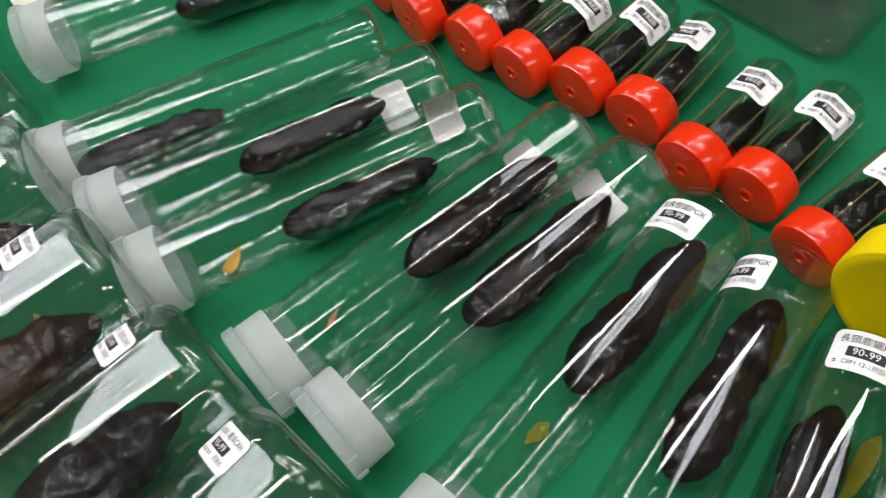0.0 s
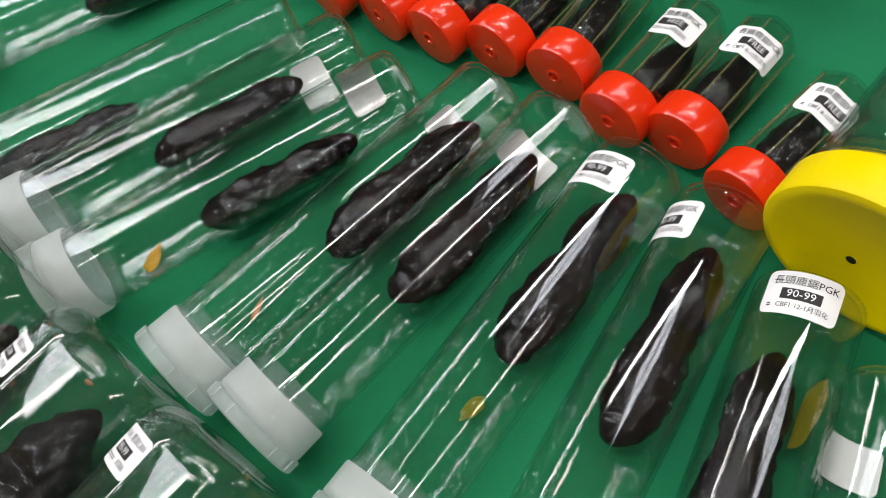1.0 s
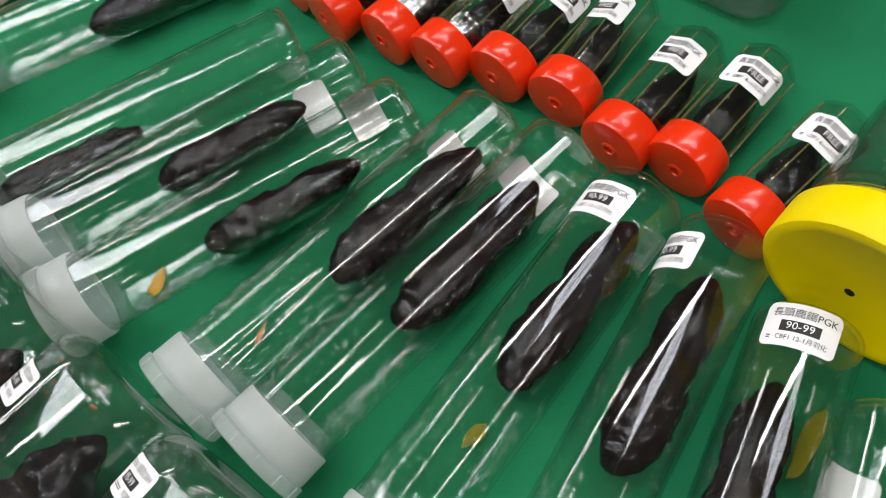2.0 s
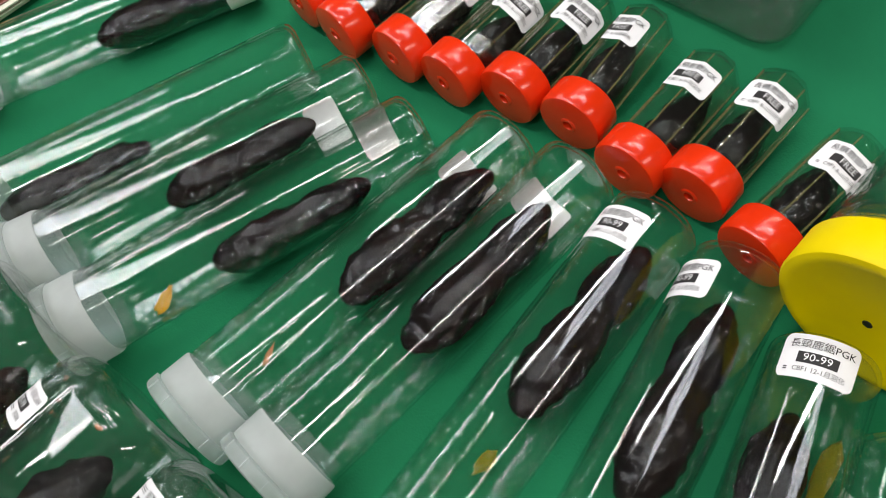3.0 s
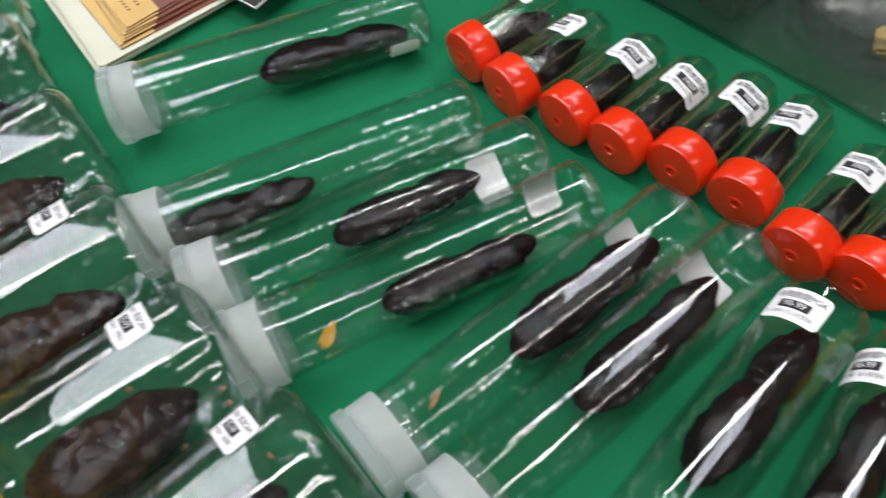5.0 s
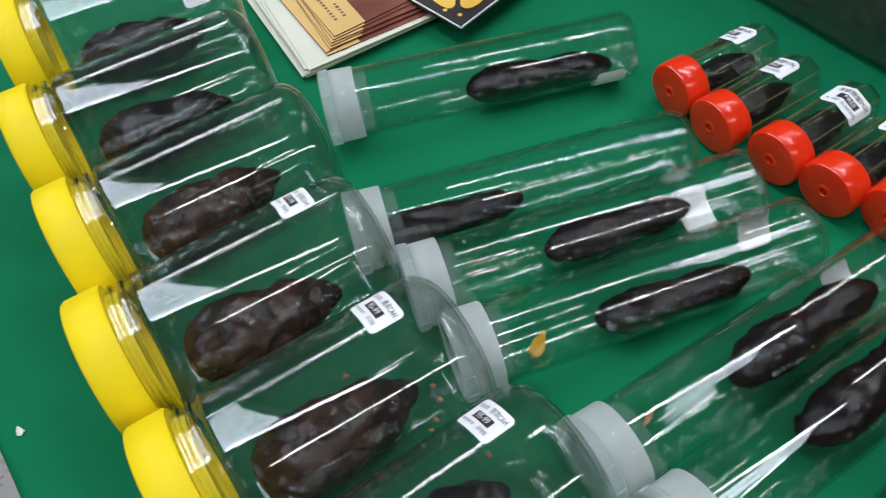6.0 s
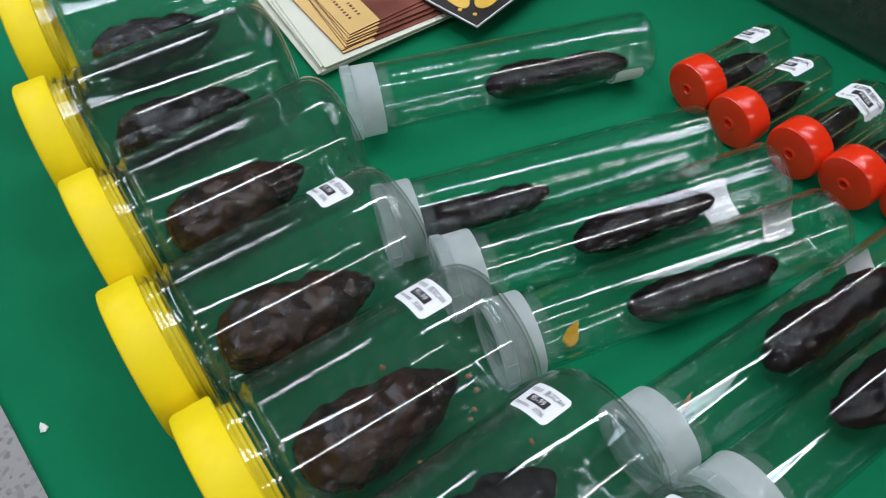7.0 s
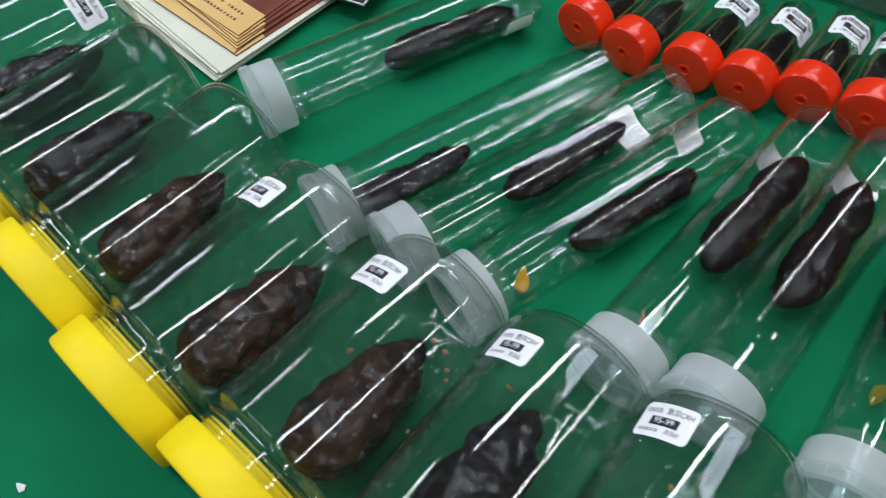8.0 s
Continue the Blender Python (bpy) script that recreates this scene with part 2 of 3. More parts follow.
def add_text(bm, body, size, u, v, width):
    key = (body, size)
    if key not in TEXTS:
        me = text_mesh(body, size)
        pts = [tuple(p.co) for p in me.vertices]
        TEXTS[key] = (pts, [tuple(p.vertices) for p in me.polygons])
        bpy.data.meshes.remove(me)
    pts, polys = TEXTS[key]
    if not pts:
        return
    lo, hi = min(p[0] for p in pts), max(p[0] for p in pts)
    mid, squeeze = (lo + hi) / 2, width / max(hi - lo, 1e-6)
    verts = [bm.verts.new((u + (p[0] - mid) * squeeze, v + p[1], 0)) for p in pts]
    for q in polys:
        if len(set(q)) > 2:
            bm.faces.new([verts[k] for k in q])


def rounded_patch(bm, w, h, rad, u=0.0, v=0.0, cols=30):
    us = sorted({-w / 2, w / 2, *[-w / 2 + rad * (1 - math.cos(a * math.pi / 12)) for a in range(7)], *[w / 2 - rad * (1 - math.cos(a * math.pi / 12)) for a in range(7)],
                 *[-w / 2 + w * k / cols for k in range(cols + 1)]})
    last = None
    for s in us:
        edge = w / 2 - abs(s)
        cut = rad - math.sqrt(max(0.0, rad * rad - (rad - edge) ** 2)) if edge < rad else 0.0
        col = [bm.verts.new((u + s, v - h / 2 + cut, 0)), bm.verts.new((u + s, v + h / 2 - cut, 0))]
        if last:
            bm.faces.new((last[0], col[0], col[1], last[1]))
        last = col


def wrap(bm, r, x0, phi, sides=0):
    """Bends a flat drawing round the x axis: its right goes round, its top towards +x."""
    for p in bm.verts:
        a = phi + p.co.x / r
        rr = r
        if sides:
            step = 2 * math.pi / sides
            rr = r * math.cos(step / 2) / math.cos((a % step) - step / 2)
        p.co = Vector((x0 + p.co.y, -rr * math.sin(a), rr * math.cos(a)))


def stick_label(thing, r, x0, phi, lines, w=0.64, h=0.41, sides=0, lift=0.0):
    """A white paper label with two lines of small print and one white-on-black line."""
    r, x0, w, h, phi = r * U, x0 * U, w * U, h * U, radians(phi)
    bm = bmesh.new()
    rounded_patch(bm, w, h, 0.16 * h)
    wrap(bm, r + 0.00012 + lift, x0, phi, sides)
    label = part("label", bm, PAPER, thing, "white paper sticker with black print", 80)
    if not lines:
        return label
    first, first_w, first_u, middle, last, last_w, last_u = lines
    bm = bmesh.new()
    add_text(bm, first, 0.22 * h, first_u * w, 0.27 * h, first_w * w)
    add_text(bm, last, 0.15 * h, last_u * w, -0.30 * h, last_w * w)
    for k in range(4 if first_w < 0.7 else 0):      # illegible signs
        for up in (0.22, 0.27, 0.32):
            rounded_patch(bm, (0.062 - 0.2 * abs(up - 0.27)) * w, 0.022 * h, 0.005 * h, (-0.40 + 0.08 * k) * w, up * h, 2)
    for k in range(1 if last_w > 0.5 else 5):
        for up in (-0.33, -0.28):
            rounded_patch(bm, 0.055 * w, 0.024 * h, 0.005 * h, (-0.38 + 0.08 * k) * w, up * h, 2)
    box_w, box_h = 0.52 * w, 0.25 * h
    rounded_patch(bm, box_w, box_h, 0.01 * h, 0.0, -0.03 * h, 28)
    wrap(bm, r + 0.00030 + lift, x0, phi, sides)
    part("printing", bm, INK, label, "black printed lines", 80)
    bm = bmesh.new()
    add_text(bm, middle, 0.24 * h, 0.0 if "-" in middle else 0.05 * w, -0.03 * h, 0.36 * w if "-" in middle else 0.3 * w)
    wrap(bm, r + 0.00052 + lift, x0, phi, sides)
    part("size_print", bm, PAPER, label, "white figures on the black bar", 80)
    return label


TUBE_TEXT = ("長頸鹿鋸PGK", 0.84, 0.02, "90-99", "CBF1 12-1月羽化", 0.66, 0.05)
VIAL_TEXT = ("長頸鹿鋸PGK", 0.84, 0.02, "FREE", "CBF1 8-10月羽化", 0.66, 0.05)
JAR_TEXT = ("南洋CAH", 0.46, 0.19, "95-99", "月羽化", 0.26, 0.22)

# ---- the hall ----
hall = 9.0


def wall(name, size, m, material):
    bm = bmesh.new()
    box(bm, size, m)
    return tagged(part(name, bm, material), kind="structure", category=name.split("_")[0], label="plain grey hall " + name.split("_")[0])


wall("floor", (2 * hall, 2 * hall, 0.2), pose(0, 0, -0.1), TERRAZZO)
wall("ceiling", (2 * hall, 2 * hall, 0.2), pose(0, 0, 3.5), CEILING)
wall("wall_north", (2 * hall, 0.2, 3.4), pose(0, hall + 0.1, 1.7), WALL)
wall("wall_south", (2 * hall, 0.2, 3.4), pose(0, -hall - 0.1, 1.7), WALL)
wall("wall_east", (0.2, 2 * hall, 3.4), pose(hall + 0.1, 0, 1.7), WALL)
wall("wall_west", (0.2, 2 * hall, 3.4), pose(-hall - 0.1, 0, 1.7), WALL)
for lx, ly, long, wide, watts, hue, turn in LAMPS:
    lamp = part("ceiling_strip_lamp", slab((long + 0.08, wide + 0.05, 0.08), 0.01), STEEL)
    lamp.matrix_world = pose(lx, ly, 3.31, 0, 0, turn)
    tagged(lamp, "long white ceiling strip lamp, switched on", "lamp", "ceiling lamps")
for px, py, turn, count, watts in PANELS:
    lamp = part("ceiling_panel_lamp", slab((count * (FIELD + 0.07) + 0.04, FIELD + 0.08, 0.08), 0.01), STEEL)
    lamp.matrix_world = pose(px, py, 3.31, 0, 0, turn)
    tagged(lamp, "bluish-white louvred ceiling panel lamp, switched on", "lamp", "ceiling lamps")

# ---- the table: its long edges run along ALONG, the customers' edge passes through EDGE ----
ALONG = -62.3
along = Vector((math.cos(radians(ALONG)), math.sin(radians(ALONG)), 0))
across = Vector((-along.y, along.x, 0))
EDGE = Vector((-8.77, -2.53, 0)) * U + across * 0.25 * U
WIDE, LONG = 0.76, 1.9
mid = EDGE + across * (WIDE / 2) - along * 0.12
table = empty("table", Matrix.Translation((mid.x, mid.y, 0)) @ pose(0, 0, 0, 0, 0, ALONG))
tagged(table, "folding table under a green tablecloth", "table")
bm = slab((LONG - 0.02, WIDE - 0.02, 0.03), 0.004)
bmesh.ops.translate(bm, verts=bm.verts, vec=(0, 0, TOP - 0.0335))
part("tabletop", bm, WOOD, table)
for sx in (-1, 1):
    for sy in (-1, 1):
        bm = bmesh.new()
        bmesh.ops.create_cone(bm, cap_ends=True, segments=14, radius1=0.016, radius2=0.016, depth=TOP - 0.0335, matrix=pose(sx * (LONG / 2 - 0.1), sy * (WIDE / 2 - 0.08), (TOP - 0.0335) / 2))
        part("leg", bm, STEEL, table)


def tablecloth():
    """A cloth over the table with rounded edges, hanging in soft folds to near the floor."""
    bm = bmesh.new()
    nx, ny, hang = 220, 96, 26
    reach = 0.70
    xs = [-LONG / 2 + LONG * k / nx for k in range(nx + 1)]
    ys = [-WIDE / 2 + WIDE * k / ny for k in range(ny + 1)]
    grid = {}
    for i, x in enumerate(xs):
        for j, y in enumerate(ys):
            inset = min(1.0, (LONG / 2 - abs(x)) / 0.04, (WIDE / 2 - abs(y)) / 0.04)
            crease = max(0.0, 1 - 5.5 * abs(noise.noise(Vector((x * 3.2 + 0.8 * y, y * 6.5, 3.7))))) ** 2
            swell = 0.5 + 0.5 * noise.noise(Vector((x * 7.0, y * 9.0, 9.1)))
            grid[i, j] = bm.verts.new((x, y, TOP - max(0.0, inset) * (0.0016 * crease + 0.0012 * swell)))
    for i in range(nx):
        for j in range(ny):
            bm.faces.new((grid[i, j], grid[i + 1, j], grid[i + 1, j + 1], grid[i, j + 1]))
    rim = [(i, 0) for i in range(nx)] + [(nx, j) for j in range(ny)] + [(i, ny) for i in range(nx, 0, -1)] + [(0, j) for j in range(ny, 0, -1)]
    last = [grid[k] for k in rim]
    count = len(rim)
    for s in range(1, hang + 1):
        ring = []
        for k, (i, j) in enumerate(rim):
            base = grid[i, j].co
            ox = (i == nx) - (i == 0)
            oy = (j == ny) - (j == 0)
            a = min(1.0, s / 5) * math.pi / 2
            drop = TOP - base.z + 0.006 * (1 - math.cos(a)) + max(0, s - 5) / (hang - 5) * reach
            out = 0.006 * math.sin(a) + 0.02 * (drop / reach) * (1 + math.sin(k * 0.223) * 0.8 + math.sin(k * 0.093 + 1) * 0.7) * (s > 5)
            ring.append(bm.verts.new((base.x + ox * out, base.y + oy * out, TOP - drop)))
        for k in range(count):
            bm.faces.new((last[k], last[(k + 1) % count], ring[(k + 1) % count], ring[k]))
        last = ring
    return bm


cloth = part("tablecloth", tablecloth(), CLOTH, None, "", 60)
cloth.matrix_world = table.matrix_world.copy()
tagged(cloth, "plain green cloth draped over the table", "tablecloth")


# ---- plain dark forms inside the containers ----
def form(sections, flat=0.8, bend=0.0, segs=56, seed=1, creases=1.0):
    """A plain rounded form along +x with a creased, uneven skin: sections of (x, half width), in plan units."""
    rng = random.Random(seed)
    shift = Vector((rng.uniform(0, 50), rng.uniform(0, 50), rng.uniform(0, 50)))
    bm = bmesh.new()
    fine = []
    for (x0, w0), (x1, w1) in zip(sections, sections[1:]):
        steps = max(2, round(abs(x1 - x0) / 0.028))
        for k in range(steps):
            f = k / steps
            g = f * f * (3 - 2 * f)
            fine.append((x0 + (x1 - x0) * f, w0 + (w1 - w0) * g))
    fine.append(sections[-1])
    rings = []
    fine_scale = 0.26 / max(w for x, w in sections) ** 0.5
    whole = fine[-1][0] - fine[0][0]
    for x, w in fine:
        f = (x - fine[0][0]) / whole
        off = bend * math.sin(f * math.pi) + bend * 0.3 * math.sin(f * 9)
        ring = []
        for k in range(segs):
            a = 2 * math.pi * k / segs
            at = Vector((x * 8.0, w * math.cos(a) * 13.0, w * math.sin(a) * 13.0)) * fine_scale + shift
            fold = 1 - abs(noise.noise(at * 0.9)) * 2.2
            pit = noise.noise(at * 3.2)
            q = max(w, 0.004) * (1 + creases * (0.15 * (fold - 0.65) + 0.02 * pit))
            ring.append(bm.verts.new((x * U, (q * math.cos(a) + off) * U, q * flat * math.sin(a) * U)))
        rings.append(ring)
    for a, b in zip(rings, rings[1:]):
        for k in range(segs):
            bm.faces.new((a[k], b[k], b[(k + 1) % segs], a[(k + 1) % segs]))
    bm.faces.new(rings[0])
    bm.faces.new(rings[-1][::-1])
    return bm


LONG_FORM = [(0.0, 0.05), (0.04, 0.12), (0.14, 0.20), (0.35, 0.265), (0.6, 0.285), (0.85, 0.27), (1.05, 0.235), (1.14, 0.215), (1.25, 0.24), (1.45, 0.255), (1.65, 0.225), (1.82, 0.155), (1.92, 0.10), (1.97, 0.04)]
SHORT_FORM = [(0.0, 0.10), (0.05, 0.18), (0.2, 0.235), (0.4, 0.24), (0.6, 0.20), (0.75, 0.15), (0.86, 0.10), (0.95, 0.05), (0.98, 0.02)]
BROAD_FORM = [(0.0, 0.1), (0.05, 0.28), (0.2, 0.42), (0.5, 0.51), (0.85, 0.51), (1.1, 0.45), (1.22, 0.41), (1.36, 0.43), (1.55, 0.40), (1.75, 0.30), (1.9, 0.20), (2.02, 0.10), (2.06, 0.03)]


def put_form(holder, sections, x, dy, z, material, label, scale=1.0, bend=0.0, flat=0.8, seed=1, turn=0.0):
    ob = part("plain_specimen_form", form([(a * scale, w * scale) for a, w in sections], flat, bend, seed=seed), material, None, "", 60)
    ob.matrix_world = holder @ pose(x * U, dy * U, z * U, 0, 0, turn)
    return tagged(ob, label, "specimen", "forms inside the containers")


# ---- long clear tubes with frosted caps ----
TUBE_R, TUBE_CAP_R, TUBE_L = 0.475, 0.53, 4.42


def tube_body():
    r, t, c = TUBE_R, 0.032, 0.13
    tip = TUBE_L
    outer = [(0.19, r)] + [(0.9, r), (2.2, r), (3.4, r), (tip - c - 0.02, r)] + [(tip - c + c * math.sin(a), r - c + c * math.cos(a)) for a in (k * math.pi / 12 for k in range(7))] + [(tip - 0.02, 0.2), (tip - 0.03, 0.10), (tip - 0.005, 0.085), (tip - 0.005, 0.05), (tip - 0.03, 0.04), (tip - 0.03, 0)]
    inner = [(x - t * (k / 12 if k < 5 else 1), max(0, q - t)) for k, (x, q) in enumerate(outer)]
    inner[0] = (0.19, r - t)
    return lathe(outer, 44), lathe(inner, 44)


def frosted_cap(thing):
    """A push-in cap: a milky sleeve, a clearer flange with ribs, and a hollow plug that reaches into the tube."""
    r = TUBE_CAP_R
    sleeve = [(0.17, 0.40), (0.15, 0.45), (0.15, 0.495), (0.17, 0.508), (0.46, 0.502), (0.48, 0.492), (0.48, TUBE_R + 0.006), (0.2, TUBE_R + 0.006), (0.2, 0.40), (0.17, 0.40)]
    cap = part("cap", lathe(sleeve, 44), FROST, thing, "frosted white push-in cap")
    rim = [(0.15, 0.43), (0.06, 0.44), (0.0, 0.455), (0.0, r - 0.02), (0.015, r), (0.13, r), (0.152, r - 0.02), (0.152, 0.43)]
    bm = lathe(rim, 44)
    for k in range(12):
        box(bm, (0.12 * U, 0.012 * U, 0.016 * U), pose(0, 0, 0, 360 * k / 12) @ pose(0.08 * U, 0, (r + 0.002) * U))
    part("rim", bm, FROST_RIM, cap, "translucent ribbed rim")
    q = TUBE_R - 0.04
    plug = [(0.06, 0.0), (0.06, 0.40), (0.14, q - 0.01), (0.56, q - 0.01), (0.63, q - 0.02), (0.645, q - 0.035), (0.63, q - 0.05), (0.16, q - 0.05), (0.10, 0.36), (0.10, 0.0)]
    part("plug", lathe(plug, 44), FROST_PLUG, cap, "clear hollow plug inside the tube's mouth")


def specimen_tube(x, y, angle, label_text):
    thing = empty("specimen_tube", axis_pose(x, y, angle, TUBE_CAP_R, TUBE_R, TUBE_L))
    outer, inner = tube_body()
    part("tube_wall", outer, CLEAR, thing, "clear plastic tube with a rounded end", 50)
    part("tube_lining", inner, CLEAR_IN, thing, "", 50)
    frosted_cap(thing)
    tagged(thing, label_text, "tube", "long specimen tubes")
    return thing


# tip x, tip y, angle, label angle (None: no label), label from the tip, form start, sideways, bend
TUBES = [
    (0.20, 1.83, 2.5, 128, 0.42, 2.0, -0.02, 0.03),
    (0.34, -0.18, 6.0, None, 1.1, 0.32, 0.05, -0.05),
    (0.90, -1.01, 7.8, -160, 0.62, 1.75, 0.06, 0.04),
    (1.25, -1.86, 9.8, -108, 0.42, 1.72, -0.05, -0.04),
    (2.09, -2.43, 22.5, -150, 0.55, 1.95, 0.0, 0.05),
    (2.60, -3.12, 24.8, -150, 0.47, 1.85, 0.05, -0.03),
    (3.02, -3.94, 32.0, -26, 0.48, 2.05, 0.02, 0.03),
    (3.48, -4.72, 38.5, -52, 0.5, 1.95, 0.0, -0.03),
    (3.68, -5.78, 43.6, -10, 0.28, 1.75, 0.03, 0.04),
    (3.85, -6.78, 47.0, -150, 0.62, 1.1, 0.0, 0.0),
]
tube_things = []
for k, (tx, ty, ang, phi, back, start, dy, bend) in enumerate(TUBES):
    a = radians(ang)
    cx, cy = tx - 4.55 * math.cos(a), ty - 4.55 * math.sin(a)
    shown = phi is not None and abs(phi) < 60
    thing = specimen_tube(cx, cy, ang, "clear plastic tube with frosted cap and " + ("printed white label" if shown else "white label underneath" if phi else "no label"))
    if phi is not None:
        stick_label(thing, TUBE_R, TUBE_L - back, phi, TUBE_TEXT if shown else None)
    put_form(thing.matrix_world, LONG_FORM, start, dy, -TUBE_R + 0.032 + 0.225, BLACK, "plain glossy black rounded form lying inside a clear tube", 0.98 if k in (1, 2, 3) else 1.08, bend, 0.74, k + 1, (k % 3 - 1) * 1.5)
    tube_things.append(thing)

# ---- short clear vials with red caps ----
VIAL_R, VIAL_CAP_R, VIAL_L, SIDES = 0.345, 0.39, 1.76, 8


def red_vial(x, y, angle, spin, words):
    thing = empty("red_capped_vial", axis_pose(x, y, angle, VIAL_CAP_R, VIAL_R, VIAL_L))
    r, tip, t = VIAL_R, VIAL_L, 0.03
    outer = [(0.3, r), (0.8, r), (tip - 0.16, r), (tip - 0.03, r * 0.72), (tip, r * 0.55), (tip, 0)]
    inner = [(0.3, r - t), (0.8, r - t), (tip - 0.16 - t, r - t), (tip - 0.03 - t, r * 0.72 - t), (tip - t, r * 0.55 - t), (tip - t, 0)]
    part("vial_wall", lathe(outer, SIDES, 0.0), CLEAR_VIAL, thing, "clear faceted plastic vial", 20)
    bm = bmesh.new()
    for k in range(SIDES):
        box(bm, ((tip - 0.55) * U, 0.013 * U, 0.02 * U), pose((0.38 + (tip - 0.55) / 2) * U, 0, 0) @ pose(0, 0, 0, 360 * k / SIDES) @ pose(0, 0, (r - 0.017) * U))
    part("corner_ribs", bm, VIAL_EDGE, thing, "yellowish thick corners of the vial", 30)
    part("vial_lining", lathe(inner, 24), CLEAR_VIAL_IN, thing, "", 50)
    cr = VIAL_CAP_R
    prof = [(0.19, 0.0), (0.19, 0.045), (0.0, 0.05), (-0.015, 0.058), (-0.015, 0.085), (0.0, 0.10), (0.0, cr - 0.05), (0.012, cr - 0.018), (0.045, cr), (0.345, cr), (0.365, cr - 0.012), (0.365, r + 0.01), (0.2, r + 0.01), (0.2, 0.0)]
    part("cap", lathe(prof, 40), RED, thing, "glossy red cap with a small centre hole", 35)
    stick_label(thing, r, tip - 0.53, spin, words, 0.66, 0.40, SIDES, 0.0001)
    tagged(thing, "clear faceted vial with red cap and white label", "vial", "red-capped vials")
    return thing


VIALS = [(0.33, 0.83, 22, -42), (0.62, 0.07, 23, -38), (1.15, -0.65, 25, 10), (1.57, -1.29, 27, 25), (2.12, -1.84, 29, 22), (2.60, -2.50, 33, -25), (2.85, -3.32, 28.5, -12), (3.32, -3.86, 27.5, 10), (3.49, -4.71, 22, 16)]
for k, (x, y, ang, spin) in enumerate(VIALS):
    thing = red_vial(x, y, ang, spin, VIAL_TEXT)
    put_form(thing.matrix_world, SHORT_FORM, 0.5, 0.02 * (k % 3 - 1), -VIAL_R + 0.03 + 0.215, BLACK, "plain glossy black form lying inside a red-capped vial", 1.0, 0.02 * (k % 2), 0.9, k + 31, 3 * (k % 3 - 1))

# ---- wide clear jars with yellow caps ----
JAR_R, JAR_CAP_R, JAR_L = 0.88, 0.925, 3.43


def yellow_jar(x, y, angle):
    thing = empty("yellow_capped_jar", axis_pose(x, y, angle, JAR_CAP_R, JAR_R, JAR_L))
    r, tip, t, c = JAR_R, JAR_L, 0.03, 0.27
    outer = [(0.45, r - 0.06), (0.48, r - 0.06), (0.50, r - 0.02), (0.53, r - 0.02), (0.55, r - 0.06), (0.61, r - 0.06), (0.63, r - 0.02), (0.66, r - 0.02), (0.68, r - 0.06), (0.73, r - 0.06), (0.745, r - 0.045), (0.77, r - 0.01), (0.785, r), (0.80, r), (1.2, r), (2.4, r), (tip - c - 0.02, r)] + [(tip - c + c * math.sin(a), r - c + c * math.cos(a)) for a in (k * math.pi / 12 for k in range(7))]
    outer += [(tip - 0.01, 0.5), (tip - 0.06, 0.35), (tip - 0.08, 0)]
    inner = [(q if q < 2.7 else q - t, max(0, s - t)) for q, s in outer]
    part("jar_wall", lathe(outer, 56), CLEAR_JAR, thing, "clear plastic jar wall with a rounded end", 50)
    part("jar_lining", lathe(inner, 56), CLEAR_JAR_IN, thing, "", 50)
    cr = JAR_CAP_R
    cap = [(0.035, 0.0), (0.035, 0.74), (0.0, 0.80), (0.0, cr - 0.06), (0.015, cr - 0.02), (0.05, cr), (0.41, cr), (0.44, cr - 0.02), (0.44, r - 0.10), (0.58, r - 0.12), (0.58, r - 0.16), (0.47, r - 0.16), (0.47, 0.0)]
    part("cap", lathe(cap, 56), YELLOW, thing, "matt yellow plastic cap", 35)
    tagged(thing, "wide clear plastic jar with a yellow cap", "jar", "yellow-capped jars")
    return thing


# end x, end y, angle, label angle, label from the end
JARS = [
    (-5.53, 4.36, 15, 42, 0.6),
    (-5.10, 2.43, 18.5, -40, 0.75),
    (-4.40, 0.73, 21.5, None, 0.8),
    (-3.86, -1.00, 21.7, -25, 0.73),
    (-3.08, -2.62, 22.8, -24, 0.73),
    (-2.25, -4.08, 26, -32, 0.64),
    (-1.50, -5.40, 30, -32, 0.5),
]
jar_things = []
for k, (ex, ey, ang, phi, back) in enumerate(JARS):
    a = radians(ang)
    thing = yellow_jar(ex - JAR_L * math.cos(a), ey - JAR_L * math.sin(a), ang)
    jar_things.append(thing)
    if phi is not None:
        stick_label(thing, JAR_R, JAR_L - back, phi, JAR_TEXT, *((0.58, 0.37) if k > 4 else (0.63, 0.40)))
    put_form(thing.matrix_world, BROAD_FORM, 0.85, 0.05 * (k % 3 - 1), -JAR_R + 0.03 + 0.42, BROWN if k in (2, 3, 4) else BLACK, "plain glossy dark rounded form lying inside a wide jar", 0.95, 0.06 * (k % 2), 0.8, k + 61, 4 * (k % 3 - 1))
far_jar = yellow_jar(3.87, -5.98, 27)
# solid disc whose black colour gives the shade inside an air hole
bm = lathe([(-0.004, 0.0), (-0.004, 0.045), (0.03, 0.05), (0.03, 0.0)], 12)
bmesh.ops.transform(bm, matrix=pose(0.033 * U, 0.10 * U, -0.02 * U), verts=bm.verts)
part("hole_shade_disc", bm, CARD_BLACK, far_jar, "small black disc for the shade inside an air hole in the cap")
put_form(far_jar.matrix_world, BROAD_FORM, 0.85, 0.0, -JAR_R + 0.03 + 0.42, BLACK, "plain glossy dark form lying inside a wide jar", 0.95, 0.0, 0.8, 77)

